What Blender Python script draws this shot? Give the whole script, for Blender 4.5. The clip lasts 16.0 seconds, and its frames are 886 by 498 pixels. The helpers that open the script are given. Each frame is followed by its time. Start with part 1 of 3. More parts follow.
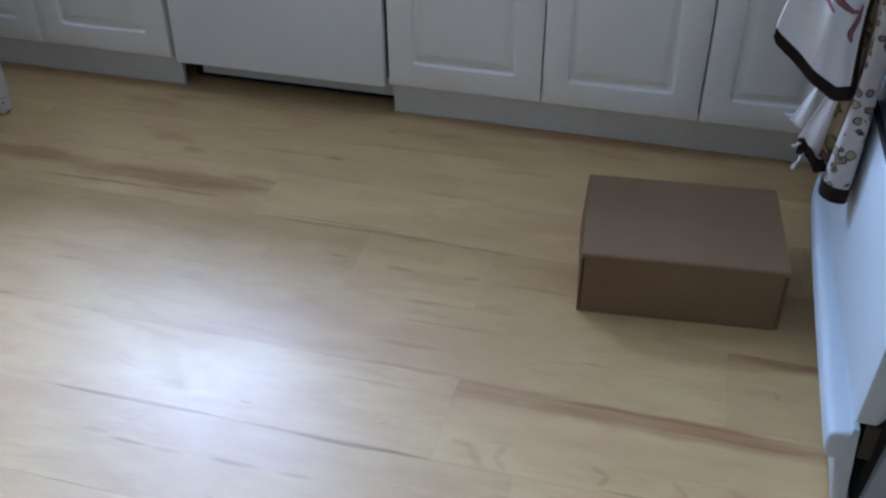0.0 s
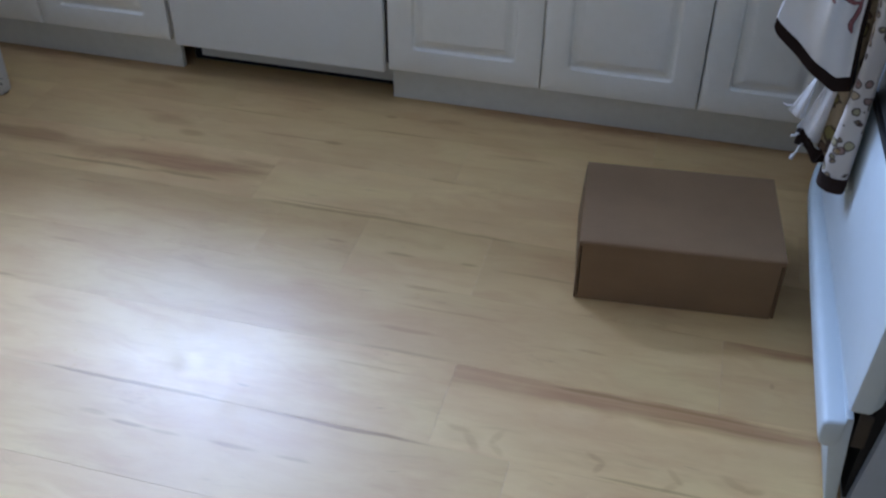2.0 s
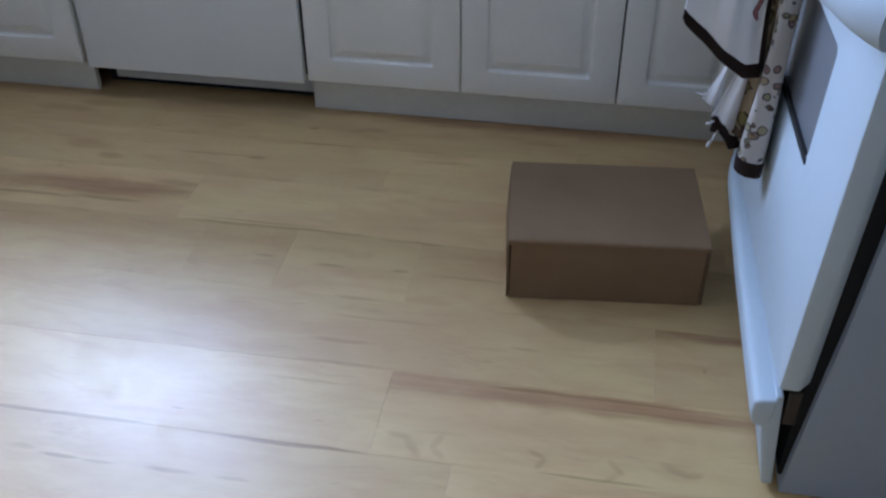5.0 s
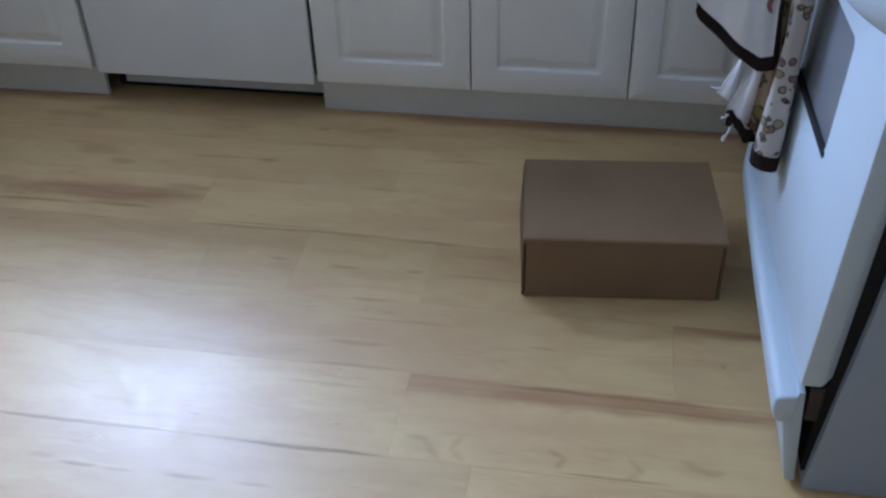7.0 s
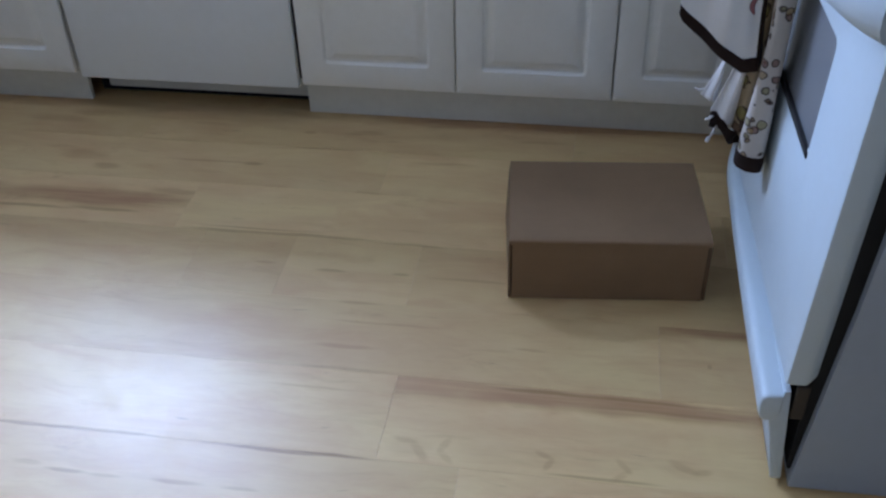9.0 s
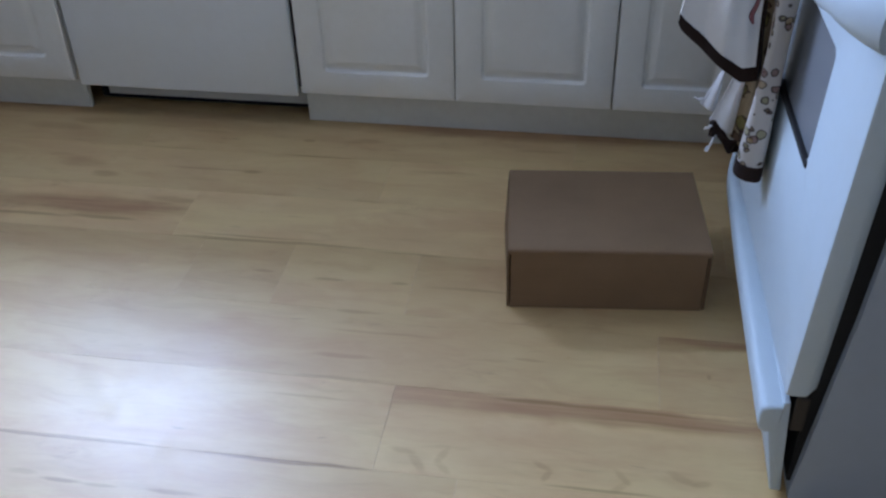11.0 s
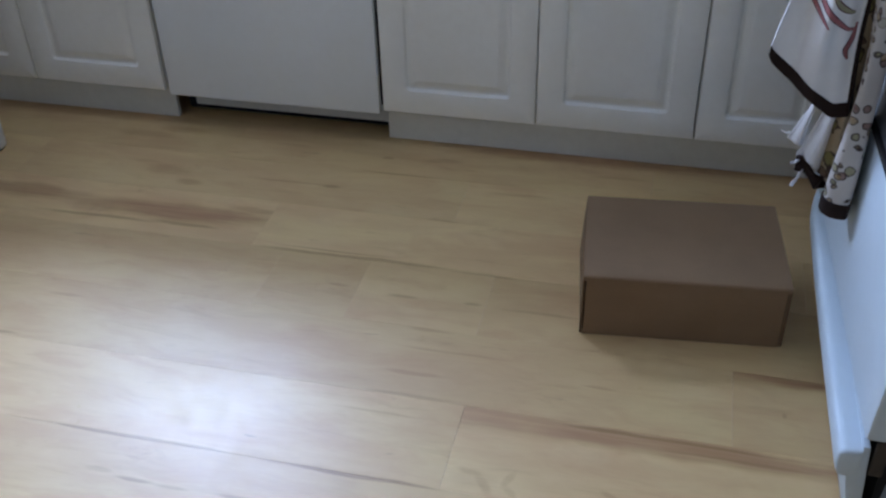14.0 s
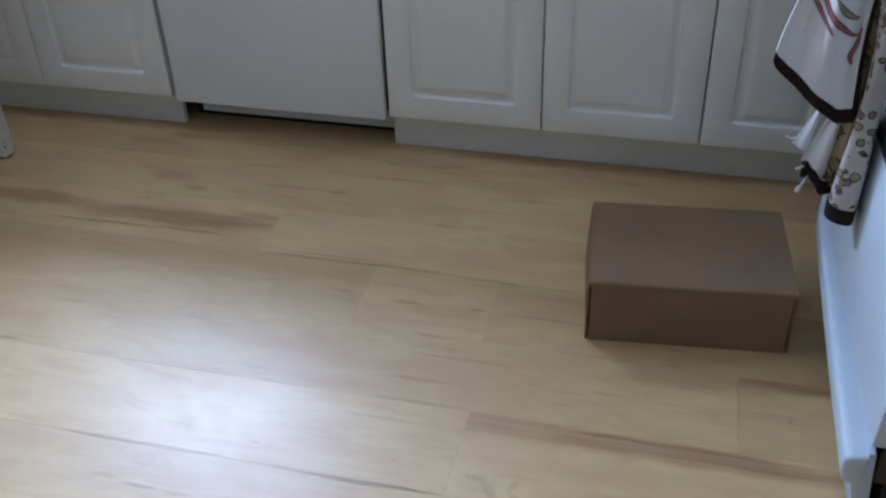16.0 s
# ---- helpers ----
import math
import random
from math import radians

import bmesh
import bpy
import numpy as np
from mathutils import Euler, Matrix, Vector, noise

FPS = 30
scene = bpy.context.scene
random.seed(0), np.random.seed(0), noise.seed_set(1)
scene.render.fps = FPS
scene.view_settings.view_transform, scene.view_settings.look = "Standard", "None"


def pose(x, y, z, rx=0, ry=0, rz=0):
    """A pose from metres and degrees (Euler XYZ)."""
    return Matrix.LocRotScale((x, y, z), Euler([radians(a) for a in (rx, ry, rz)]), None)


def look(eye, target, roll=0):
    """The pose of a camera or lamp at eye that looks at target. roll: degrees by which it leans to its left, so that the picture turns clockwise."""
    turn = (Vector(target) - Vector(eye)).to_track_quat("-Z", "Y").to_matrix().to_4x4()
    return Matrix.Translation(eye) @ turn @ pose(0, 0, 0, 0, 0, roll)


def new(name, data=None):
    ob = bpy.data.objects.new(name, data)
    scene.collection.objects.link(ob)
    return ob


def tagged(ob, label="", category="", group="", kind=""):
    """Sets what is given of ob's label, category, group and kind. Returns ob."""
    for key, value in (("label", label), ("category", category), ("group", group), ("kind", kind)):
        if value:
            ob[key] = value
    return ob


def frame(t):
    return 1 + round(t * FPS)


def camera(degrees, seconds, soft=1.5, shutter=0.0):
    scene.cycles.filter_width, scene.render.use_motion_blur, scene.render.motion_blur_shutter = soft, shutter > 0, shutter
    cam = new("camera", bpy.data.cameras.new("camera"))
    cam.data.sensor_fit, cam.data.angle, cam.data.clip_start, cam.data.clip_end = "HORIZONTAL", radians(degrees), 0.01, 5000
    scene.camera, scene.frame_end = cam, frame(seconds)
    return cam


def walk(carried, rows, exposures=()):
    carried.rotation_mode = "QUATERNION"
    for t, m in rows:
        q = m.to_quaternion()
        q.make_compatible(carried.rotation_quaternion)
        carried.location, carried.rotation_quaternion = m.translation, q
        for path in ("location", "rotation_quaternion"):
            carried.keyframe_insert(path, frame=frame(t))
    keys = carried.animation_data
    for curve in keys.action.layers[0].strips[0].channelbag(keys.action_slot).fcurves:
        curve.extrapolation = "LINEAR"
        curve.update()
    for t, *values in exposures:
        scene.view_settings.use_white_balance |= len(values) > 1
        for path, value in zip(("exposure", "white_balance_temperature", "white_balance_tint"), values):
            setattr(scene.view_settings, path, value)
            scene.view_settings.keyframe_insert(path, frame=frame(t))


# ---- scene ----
cam = camera(48.0, 16.0, soft=2.4)
PATH = [
    (0, (1.335, -2.193, 1.297), (0.918, -0.645, 0.101), -0.3),
    (0.5, (1.338, -2.202, 1.294), (0.935, -0.648, 0.102), 0.1),
    (1, (1.333, -2.197, 1.29), (0.929, -0.656, 0.081), 0.1),
    (1.5, (1.333, -2.194, 1.29), (0.915, -0.664, 0.073), -0.5),
    (2, (1.33, -2.198, 1.302), (0.927, -0.665, 0.082), 0.5),
    (2.5, (1.335, -2.201, 1.299), (0.932, -0.657, 0.095), 0.3),
    (3, (1.336, -2.204, 1.305), (0.935, -0.656, 0.104), 0.6),
    (3.5, (1.341, -2.204, 1.302), (0.981, -0.649, 0.096), 0.6),
    (4, (1.35, -2.201, 1.293), (1.049, -0.631, 0.092), 0.5),
    (6.5, (1.333, -2.19, 1.299), (1.039, -0.627, 0.086), -1.4),
    (7, (1.333, -2.185, 1.297), (1.033, -0.623, 0.084), -1.9),
    (7.5, (1.334, -2.183, 1.296), (1.042, -0.622, 0.08), -1.9),
    (8, (1.329, -2.184, 1.3), (1.053, -0.616, 0.089), -1.5),
    (8.5, (1.333, -2.185, 1.299), (1.063, -0.614, 0.091), -1.6),
    (9, (1.331, -2.187, 1.299), (1.06, -0.618, 0.089), -1.7),
    (11.5, (1.337, -2.177, 1.297), (1.057, -0.594, 0.106), -1.6),
    (12, (1.329, -2.18, 1.3), (1.018, -0.598, 0.117), -1.5),
    (12.5, (1.323, -2.181, 1.292), (0.966, -0.606, 0.111), -1.5),
    (13, (1.315, -2.181, 1.304), (0.915, -0.616, 0.124), -1.3),
    (13.5, (1.316, -2.182, 1.304), (0.914, -0.607, 0.138), -1.2),
    (14, (1.319, -2.184, 1.304), (0.909, -0.61, 0.14), -1.7),
    (14.5, (1.321, -2.182, 1.306), (0.905, -0.612, 0.139), -1.8),
    (15, (1.325, -2.187, 1.302), (0.896, -0.612, 0.147), -1.7),
    (15.5, (1.32, -2.187, 1.307), (0.888, -0.616, 0.147), -1.7),
    (16, (1.325, -2.182, 1.308), (0.898, -0.608, 0.152), -2.1),
]
walk(cam, [(t, look(eye, target, roll)) for t, eye, target, roll in PATH], exposures=[(0, 0.0, 6270, 14.5), (11.3, 0.0, 6270, 14.5), (12.6, 0.0, 6460, 14.5), (16, 0.0, 6460, 14.5)])


# ---- light ----
world = bpy.data.worlds.new("world")
scene.world = world
world.use_nodes = True
wn = world.node_tree.nodes
sky = wn.new("ShaderNodeTexSky")
sky.sky_type = "NISHITA"
sky.sun_disc = False
sky.sun_elevation = radians(38)
sky.sun_rotation = radians(200)
wn["Background"].inputs["Strength"].default_value = 0.1
world.node_tree.links.new(sky.outputs["Color"], wn["Background"].inputs["Color"])

# daylight comes in by the window over the counter and by a second one in the rear wall
WIN_X0, WIN_X1, WIN_Z0, WIN_Z1 = -1.04, -0.06, 1.16, 2.38
day = bpy.data.lights.new("window_daylight", "AREA")
day.shape = "RECTANGLE"
day.size, day.size_y = WIN_X1 - WIN_X0 - 0.12, WIN_Z1 - WIN_Z0 - 0.12
day.energy = 214
day.color = (0.480, 0.645, 1.0)
lamp = new("window_daylight", day)
lamp.matrix_world = look(((WIN_X0 + WIN_X1) / 2, 0.80, (WIN_Z0 + WIN_Z1) / 2), ((WIN_X0 + WIN_X1) / 2, -1.0, (WIN_Z0 + WIN_Z1) / 2))

W2_X0, W2_X1, W2_Z0, W2_Z1, W2_Y = 0.45, 2.05, 0.95, 2.25, -4.4
side = bpy.data.lights.new("rear_daylight", "AREA")
side.shape = "RECTANGLE"
side.size, side.size_y = W2_X1 - W2_X0 - 0.12, W2_Z1 - W2_Z0 - 0.12
side.energy = 2.0
side.color = (0.66, 0.72, 0.86)
lamp = new("rear_daylight", side)
lamp.matrix_world = look(((W2_X0 + W2_X1) / 2, W2_Y - 0.14, (W2_Z0 + W2_Z1) / 2), ((W2_X0 + W2_X1) / 2, 0.0, (W2_Z0 + W2_Z1) / 2))


# ---- materials ----
class Mat:
    """A node material with short ways to add nodes."""

    def __init__(self, name):
        self.m = bpy.data.materials.new(name)
        self.m.use_nodes = True
        self.t = self.m.node_tree
        self.b = self.t.nodes["Principled BSDF"]

    def node(self, kind, **inputs):
        n = self.t.nodes.new(kind)
        for k, v in inputs.items():
            self.put(n.inputs[k.replace("_", " ")], v)
        return n

    def put(self, socket, v):
        if isinstance(v, bpy.types.NodeSocket):
            self.t.links.new(v, socket)
        else:
            socket.default_value = v

    def math(self, op, a, b=0.0, clamp=False):
        n = self.t.nodes.new("ShaderNodeMath")
        n.operation, n.use_clamp = op, clamp
        self.put(n.inputs[0], a)
        self.put(n.inputs[1], b)
        return n.outputs[0]

    def vec(self, op, a, b):
        n = self.t.nodes.new("ShaderNodeVectorMath")
        n.operation = op
        self.put(n.inputs[0], a)
        self.put(n.inputs[1], b)
        return n.outputs["Value" if op == "LENGTH" else "Vector"]

    def noise(self, vector, scale, detail=3.0, rough=0.55, distort=0.0):
        n = self.node("ShaderNodeTexNoise", Vector=vector, Scale=scale, Detail=detail, Roughness=rough, Distortion=distort)
        return n.outputs["Fac"]

    def span(self, v, a, b, c=0.0, d=1.0, smooth=False):
        n = self.node("ShaderNodeMapRange")
        if smooth:
            n.interpolation_type = "SMOOTHSTEP"
        for i, x in enumerate((v, a, b, c, d)):
            self.put(n.inputs[i], x)
        return n.outputs[0]

    def mix(self, f, a, b, blend="MIX"):
        n = self.t.nodes.new("ShaderNodeMix")
        n.data_type, n.blend_type = "RGBA", blend
        self.put(n.inputs[0], f)
        self.put(n.inputs[6], a)
        self.put(n.inputs[7], b)
        return n.outputs[2]

    def place(self):
        return self.node("ShaderNodeNewGeometry").outputs["Position"]

    def local(self):
        return self.node("ShaderNodeTexCoord").outputs["Object"]

    def random(self):
        return self.node("ShaderNodeObjectInfo").outputs["Random"]

    def bump(self, height, strength, distance):
        n = self.node("ShaderNodeBump", Height=height, Strength=strength, Distance=distance)
        self.put(self.b.inputs["Normal"], n.outputs[0])

    def set(self, color=None, rough=None, metal=None, coat=None, spec=None):
        for k, v in (("Base Color", color), ("Roughness", rough), ("Metallic", metal), ("Coat Weight", coat), ("Specular IOR Level", spec)):
            if v is not None:
                self.put(self.b.inputs[k], v)
        return self.m


def c4(r, g, b):
    return (r, g, b, 1.0)


def painted(name, color, rough=0.4, wear=0.08, bump=0.15):
    """Paint or enamel: faint grime in broad patches, fine orange-peel relief."""
    m = Mat(name)
    p = m.place()
    broad = m.span(m.noise(p, 3.0, 4), 0.35, 0.75)
    fine = m.span(m.noise(p, 45.0, 3), 0.4, 0.7)
    dark = tuple(c * (1 - 2.2 * wear) * (1.0, 0.985, 0.95)[i] for i, c in enumerate(color))
    col = m.mix(m.math("MULTIPLY", broad, 0.7), c4(*color), c4(*dark))
    col = m.mix(m.math("MULTIPLY", fine, 0.25), col, c4(*dark))
    m.bump(m.noise(p, 260.0, 2), bump, 0.0006)
    return m.set(col, m.span(broad, 0, 1, rough, rough + 0.1))


def wood(name, streaks=()):
    """Pale maple laminate. streaks: (x, y, half length, half width, strength, redness, turn in degrees) of the dark
    heartwood marks and shade bands on it.
    """
    m = Mat(name)
    p = m.place()
    rnd = m.random()
    shift = m.node("ShaderNodeCombineXYZ", X=m.math("MULTIPLY", rnd, 7.3), Y=m.math("MULTIPLY", rnd, 3.1))
    q = m.vec("ADD", p, shift.outputs[0])
    swirl = m.noise(m.vec("MULTIPLY", q, (1.0, 1.6, 1.0)), 5.0, 2)
    sway = m.node("ShaderNodeCombineXYZ", Y=m.span(swirl, 0.2, 0.8, -0.010, 0.010))
    q = m.vec("ADD", q, sway.outputs[0])
    wide = m.noise(m.vec("MULTIPLY", q, (1.0, 3.5, 1.0)), 2.6, 4, 0.55, 0.8)
    pink = m.noise(m.vec("MULTIPLY", q, (1.0, 4.2, 1.0)), 3.9, 5, 0.6, 1.0)
    grain = m.noise(m.vec("MULTIPLY", q, (1.0, 8.0, 1.0)), 4.6, 4, 0.55, 1.1)
    fine = m.noise(m.vec("MULTIPLY", q, (1.0, 7.0, 1.0)), 26.0, 4, 0.65)
    blotch = m.noise(m.vec("MULTIPLY", q, (1.0, 2.0, 1.0)), 6.5, 4)
    base = m.mix(m.span(wide, 0.36, 0.66), c4(0.700, 0.500, 0.224), c4(0.628, 0.412, 0.189))
    base = m.mix(m.math("MULTIPLY", m.span(pink, 0.47, 0.68), 0.60), base, c4(0.590, 0.345, 0.160))
    base = m.mix(m.math("MULTIPLY", m.span(grain, 0.57, 0.74), 0.26), base, c4(0.434, 0.243, 0.103))
    base = m.mix(m.math("MULTIPLY", m.span(fine, 0.45, 0.8), 0.12), base, c4(0.43, 0.265, 0.13))
    base = m.mix(m.math("MULTIPLY", m.span(blotch, 0.5, 0.72), 0.5), base, c4(0.711, 0.512, 0.246))
    tone = m.span(rnd, 0, 1, 0.92, 1.06)
    base = m.mix(1.0, base, m.node("ShaderNodeCombineColor", Red=tone, Green=m.math("POWER", tone, 1.15), Blue=m.math("POWER", tone, 1.35)).outputs[0], "MULTIPLY")
    # short dark flecks and small knots, scattered
    fl = m.noise(m.vec("MULTIPLY", q, (1.0, 9.0, 1.0)), 9.5, 2, 0.5, 0.6)
    base = m.mix(m.math("MULTIPLY", m.span(fl, 0.70, 0.80, smooth=True), 0.42), base, c4(0.30, 0.165, 0.075))
    # soft figured patches
    fig = m.node("ShaderNodeTexVoronoi", Vector=m.vec("MULTIPLY", q, (1.0, 2.6, 1.0)), Scale=3.4, Randomness=1.0)
    curl = m.noise(m.vec("MULTIPLY", q, (1.0, 1.7, 1.0)), 24.0, 3, 0.6, 1.2)
    near = m.span(fig.outputs["Distance"], 0.30, 0.05, smooth=True)
    base = m.mix(m.math("MULTIPLY", m.math("MULTIPLY", near, m.span(curl, 0.50, 0.68)), 0.42), base, c4(0.400, 0.222, 0.105))
    # named heartwood marks, and the bands along the cabinet bases
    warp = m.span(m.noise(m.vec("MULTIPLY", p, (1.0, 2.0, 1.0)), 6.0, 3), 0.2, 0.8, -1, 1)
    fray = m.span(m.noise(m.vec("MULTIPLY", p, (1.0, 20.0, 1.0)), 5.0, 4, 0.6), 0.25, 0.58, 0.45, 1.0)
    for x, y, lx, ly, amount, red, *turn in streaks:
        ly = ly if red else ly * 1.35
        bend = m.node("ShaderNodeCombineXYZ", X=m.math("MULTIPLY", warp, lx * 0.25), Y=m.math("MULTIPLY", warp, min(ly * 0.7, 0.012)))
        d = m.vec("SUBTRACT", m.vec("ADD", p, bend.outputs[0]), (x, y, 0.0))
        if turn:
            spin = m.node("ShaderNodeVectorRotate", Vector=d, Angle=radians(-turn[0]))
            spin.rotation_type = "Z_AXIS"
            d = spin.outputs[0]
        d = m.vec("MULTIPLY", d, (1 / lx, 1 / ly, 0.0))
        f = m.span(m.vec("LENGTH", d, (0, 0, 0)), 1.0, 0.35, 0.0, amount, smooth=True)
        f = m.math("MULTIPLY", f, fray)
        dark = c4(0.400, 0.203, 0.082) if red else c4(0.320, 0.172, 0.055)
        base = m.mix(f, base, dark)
    m.bump(m.math("ADD", m.math("ADD", m.math("MULTIPLY", grain, 0.22), m.noise(p, 3.2, 2)), m.math("MULTIPLY", m.noise(p, 75.0, 3, 0.6), 0.12)), 0.06, 0.002)
    scuff = m.noise(p, 7.0, 5, 0.6)
    m.put(m.b.inputs["Coat Roughness"], m.math("ADD", m.span(scuff, 0.3, 0.75, 0.295, 0.37), m.span(m.noise(p, 34.0, 5, 0.75), 0.35, 0.7, -0.035, 0.055)))
    return m.set(base, m.span(scuff, 0.3, 0.75, 0.46, 0.56), spec=0.5, coat=0.46)


def cardboard(name, color):
    m = Mat(name)
    p = m.local()
    flute = m.noise(m.vec("MULTIPLY", p, (1.0, 40.0, 40.0)), 6.0, 3)
    fibre = m.noise(p, 160.0, 4, 0.7)
    patch = m.noise(p, 7.0, 3)
    col = m.mix(m.span(patch, 0.35, 0.7), c4(*color), c4(*(c * 0.88 for c in color)))
    col = m.mix(m.math("MULTIPLY", m.span(flute, 0.45, 0.8), 0.25), col, c4(*(c * 0.8 for c in color)))
    col = m.mix(m.math("MULTIPLY", m.span(fibre, 0.5, 0.8), 0.3), col, c4(*(c * 0.75 for c in color)))
    m.bump(m.math("ADD", flute, m.math("MULTIPLY", fibre, 0.4)), 0.25, 0.0008)
    return m.set(col, 0.72, spec=0.3)


def cloth(name, color, prints=(), cover=0.55, weave=1.0, size=15.0, above=-9.0):
    """Woven cotton. prints: colours of a scattered printed pattern with dark outlines."""
    m = Mat(name)
    p = m.place()
    col = m.mix(m.span(m.noise(p, 9.0, 3), 0.35, 0.7), c4(*color), c4(*(c * 0.9 for c in color)))
    for i, ink in enumerate(prints):
        v = m.node("ShaderNodeTexVoronoi", Vector=m.vec("ADD", m.vec("MULTIPLY", p, (1.0, 0.8, 1.0)), (i * 1.37, i * 0.71, i * 2.3)), Scale=size + 3 * i, Randomness=0.9)
        d = m.math("ADD", v.outputs["Distance"], m.span(m.noise(p, 55.0, 2), 0.2, 0.8, -0.16, 0.16))
        inside = m.span(d, cover, cover - 0.05)
        ring = m.math("MULTIPLY", m.span(d, cover + 0.05, cover), m.span(d, cover - 0.11, cover - 0.04))
        pick = m.span(m.node("ShaderNodeSeparateColor", Color=v.outputs["Color"]).outputs[0], 0.42, 0.46)
        pick = m.math("MULTIPLY", pick, m.span(m.node("ShaderNodeSeparateXYZ", Vector=p).outputs[2], above, above + 0.012))
        col = m.mix(m.math("MULTIPLY", m.math("MULTIPLY", inside, pick), 0.75), col, c4(*ink))
        col = m.mix(m.math("MULTIPLY", m.math("MULTIPLY", ring, pick), 0.85), col, c4(0.035, 0.02, 0.018))
    w = m.node("ShaderNodeTexWave", Vector=p, Scale=330.0, Distortion=1.5)
    m.bump(m.math("ADD", w.outputs["Fac"], m.noise(p, 500.0, 2)), 0.35 * weave, 0.0006)
    m.put(m.b.inputs["Sheen Weight"], 0.03)
    return m.set(col, 0.88, spec=0.2)


def plain(name, color, rough=0.5, metal=0.0):
    m = Mat(name)
    p = m.place()
    col = m.mix(m.span(m.noise(p, 20.0, 3), 0.3, 0.7), c4(*color), c4(*(c * 0.8 for c in color)))
    return m.set(col, rough, metal)


CABINET = painted("cabinet_thermofoil", (0.90, 0.895, 0.82), 0.34, 0.05, 0.08)
KICK = painted("toe_kick_laminate", (0.76, 0.765, 0.69), 0.5, 0.10)
DISH = painted("dishwasher_enamel", (0.845, 0.88, 0.865), 0.30, 0.03, 0.06)
ENAMEL = painted("stove_enamel", (0.565, 0.665, 0.72), 0.46, 0.03, 0.05)
# the white stove enamel again, the side's shade and bluish light in its colour
STOVE_SIDE_SHADED = painted("shaded_stove_enamel", (0.375, 0.44, 0.52), 0.4, 0.05, 0.1)
WALL = painted("wall_paint", (0.25, 0.235, 0.215), 0.7, 0.06, 0.3)
CEIL = painted("ceiling_paint", (0.60, 0.59, 0.57), 0.8, 0.04, 0.3)
TRIM = painted("trim_paint", (0.78, 0.78, 0.76), 0.4, 0.05)


def chipped(name):
    m = Mat(name)
    p = m.place()
    chip = m.span(m.noise(p, 42.0, 4, 0.65), 0.63, 0.66)
    low = m.span(m.node("ShaderNodeSeparateXYZ", Vector=p).outputs[2], 0.10, 0.03)
    col = m.mix(m.span(m.noise(p, 9.0, 3), 0.4, 0.7), c4(0.76, 0.75, 0.72), c4(0.66, 0.64, 0.60))
    col = m.mix(m.math("MULTIPLY", chip, low), col, c4(0.10, 0.075, 0.055))
    m.bump(m.noise(p, 150.0, 2), 0.2, 0.0006)
    return m.set(col, 0.42)


LEG = chipped("chipped_white_paint")
# rubber of feet and seal, also the black that stands for shaded gaps
BLACK = plain("black_rubber_and_shade", (0.006, 0.006, 0.0065), 0.85)
TOP = plain("worktop_laminate", (0.42, 0.40, 0.37), 0.4)
BOARD = cardboard("kraft_cardboard", (0.252, 0.155, 0.081))
INNER = cardboard("cut_cardboard_edge", (0.20, 0.125, 0.07))
TOWEL = cloth("cream_cotton", (0.80, 0.79, 0.76))
RED_PRINT = cloth("red_printed_cotton", (0.37, 0.14, 0.14))
PLUM_PRINT = cloth("plum_printed_cotton", (0.12, 0.05, 0.055))
LEAF_PRINT = cloth("olive_printed_cotton", (0.30, 0.28, 0.17))
PRINT = cloth("printed_cotton", (0.56, 0.52, 0.47), ((0.24, 0.22, 0.09), (0.17, 0.07, 0.055), (0.32, 0.22, 0.10)), 0.31, size=40.0)
TAN = cloth("tan_printed_cotton", (0.34, 0.265, 0.165), ((0.17, 0.155, 0.04), (0.10, 0.05, 0.03)), 0.44, size=30.0)
SHADED = cloth("shaded_cotton", (0.10, 0.085, 0.07))
HEM = cloth("brown_binding", (0.021, 0.0105, 0.0075))
TIE = cloth("white_cotton_tie", (0.72, 0.71, 0.69))

_glass = Mat("oven_glass")
OVEN_GLASS = _glass.set(c4(0.20, 0.215, 0.23), 0.16, spec=0.6)

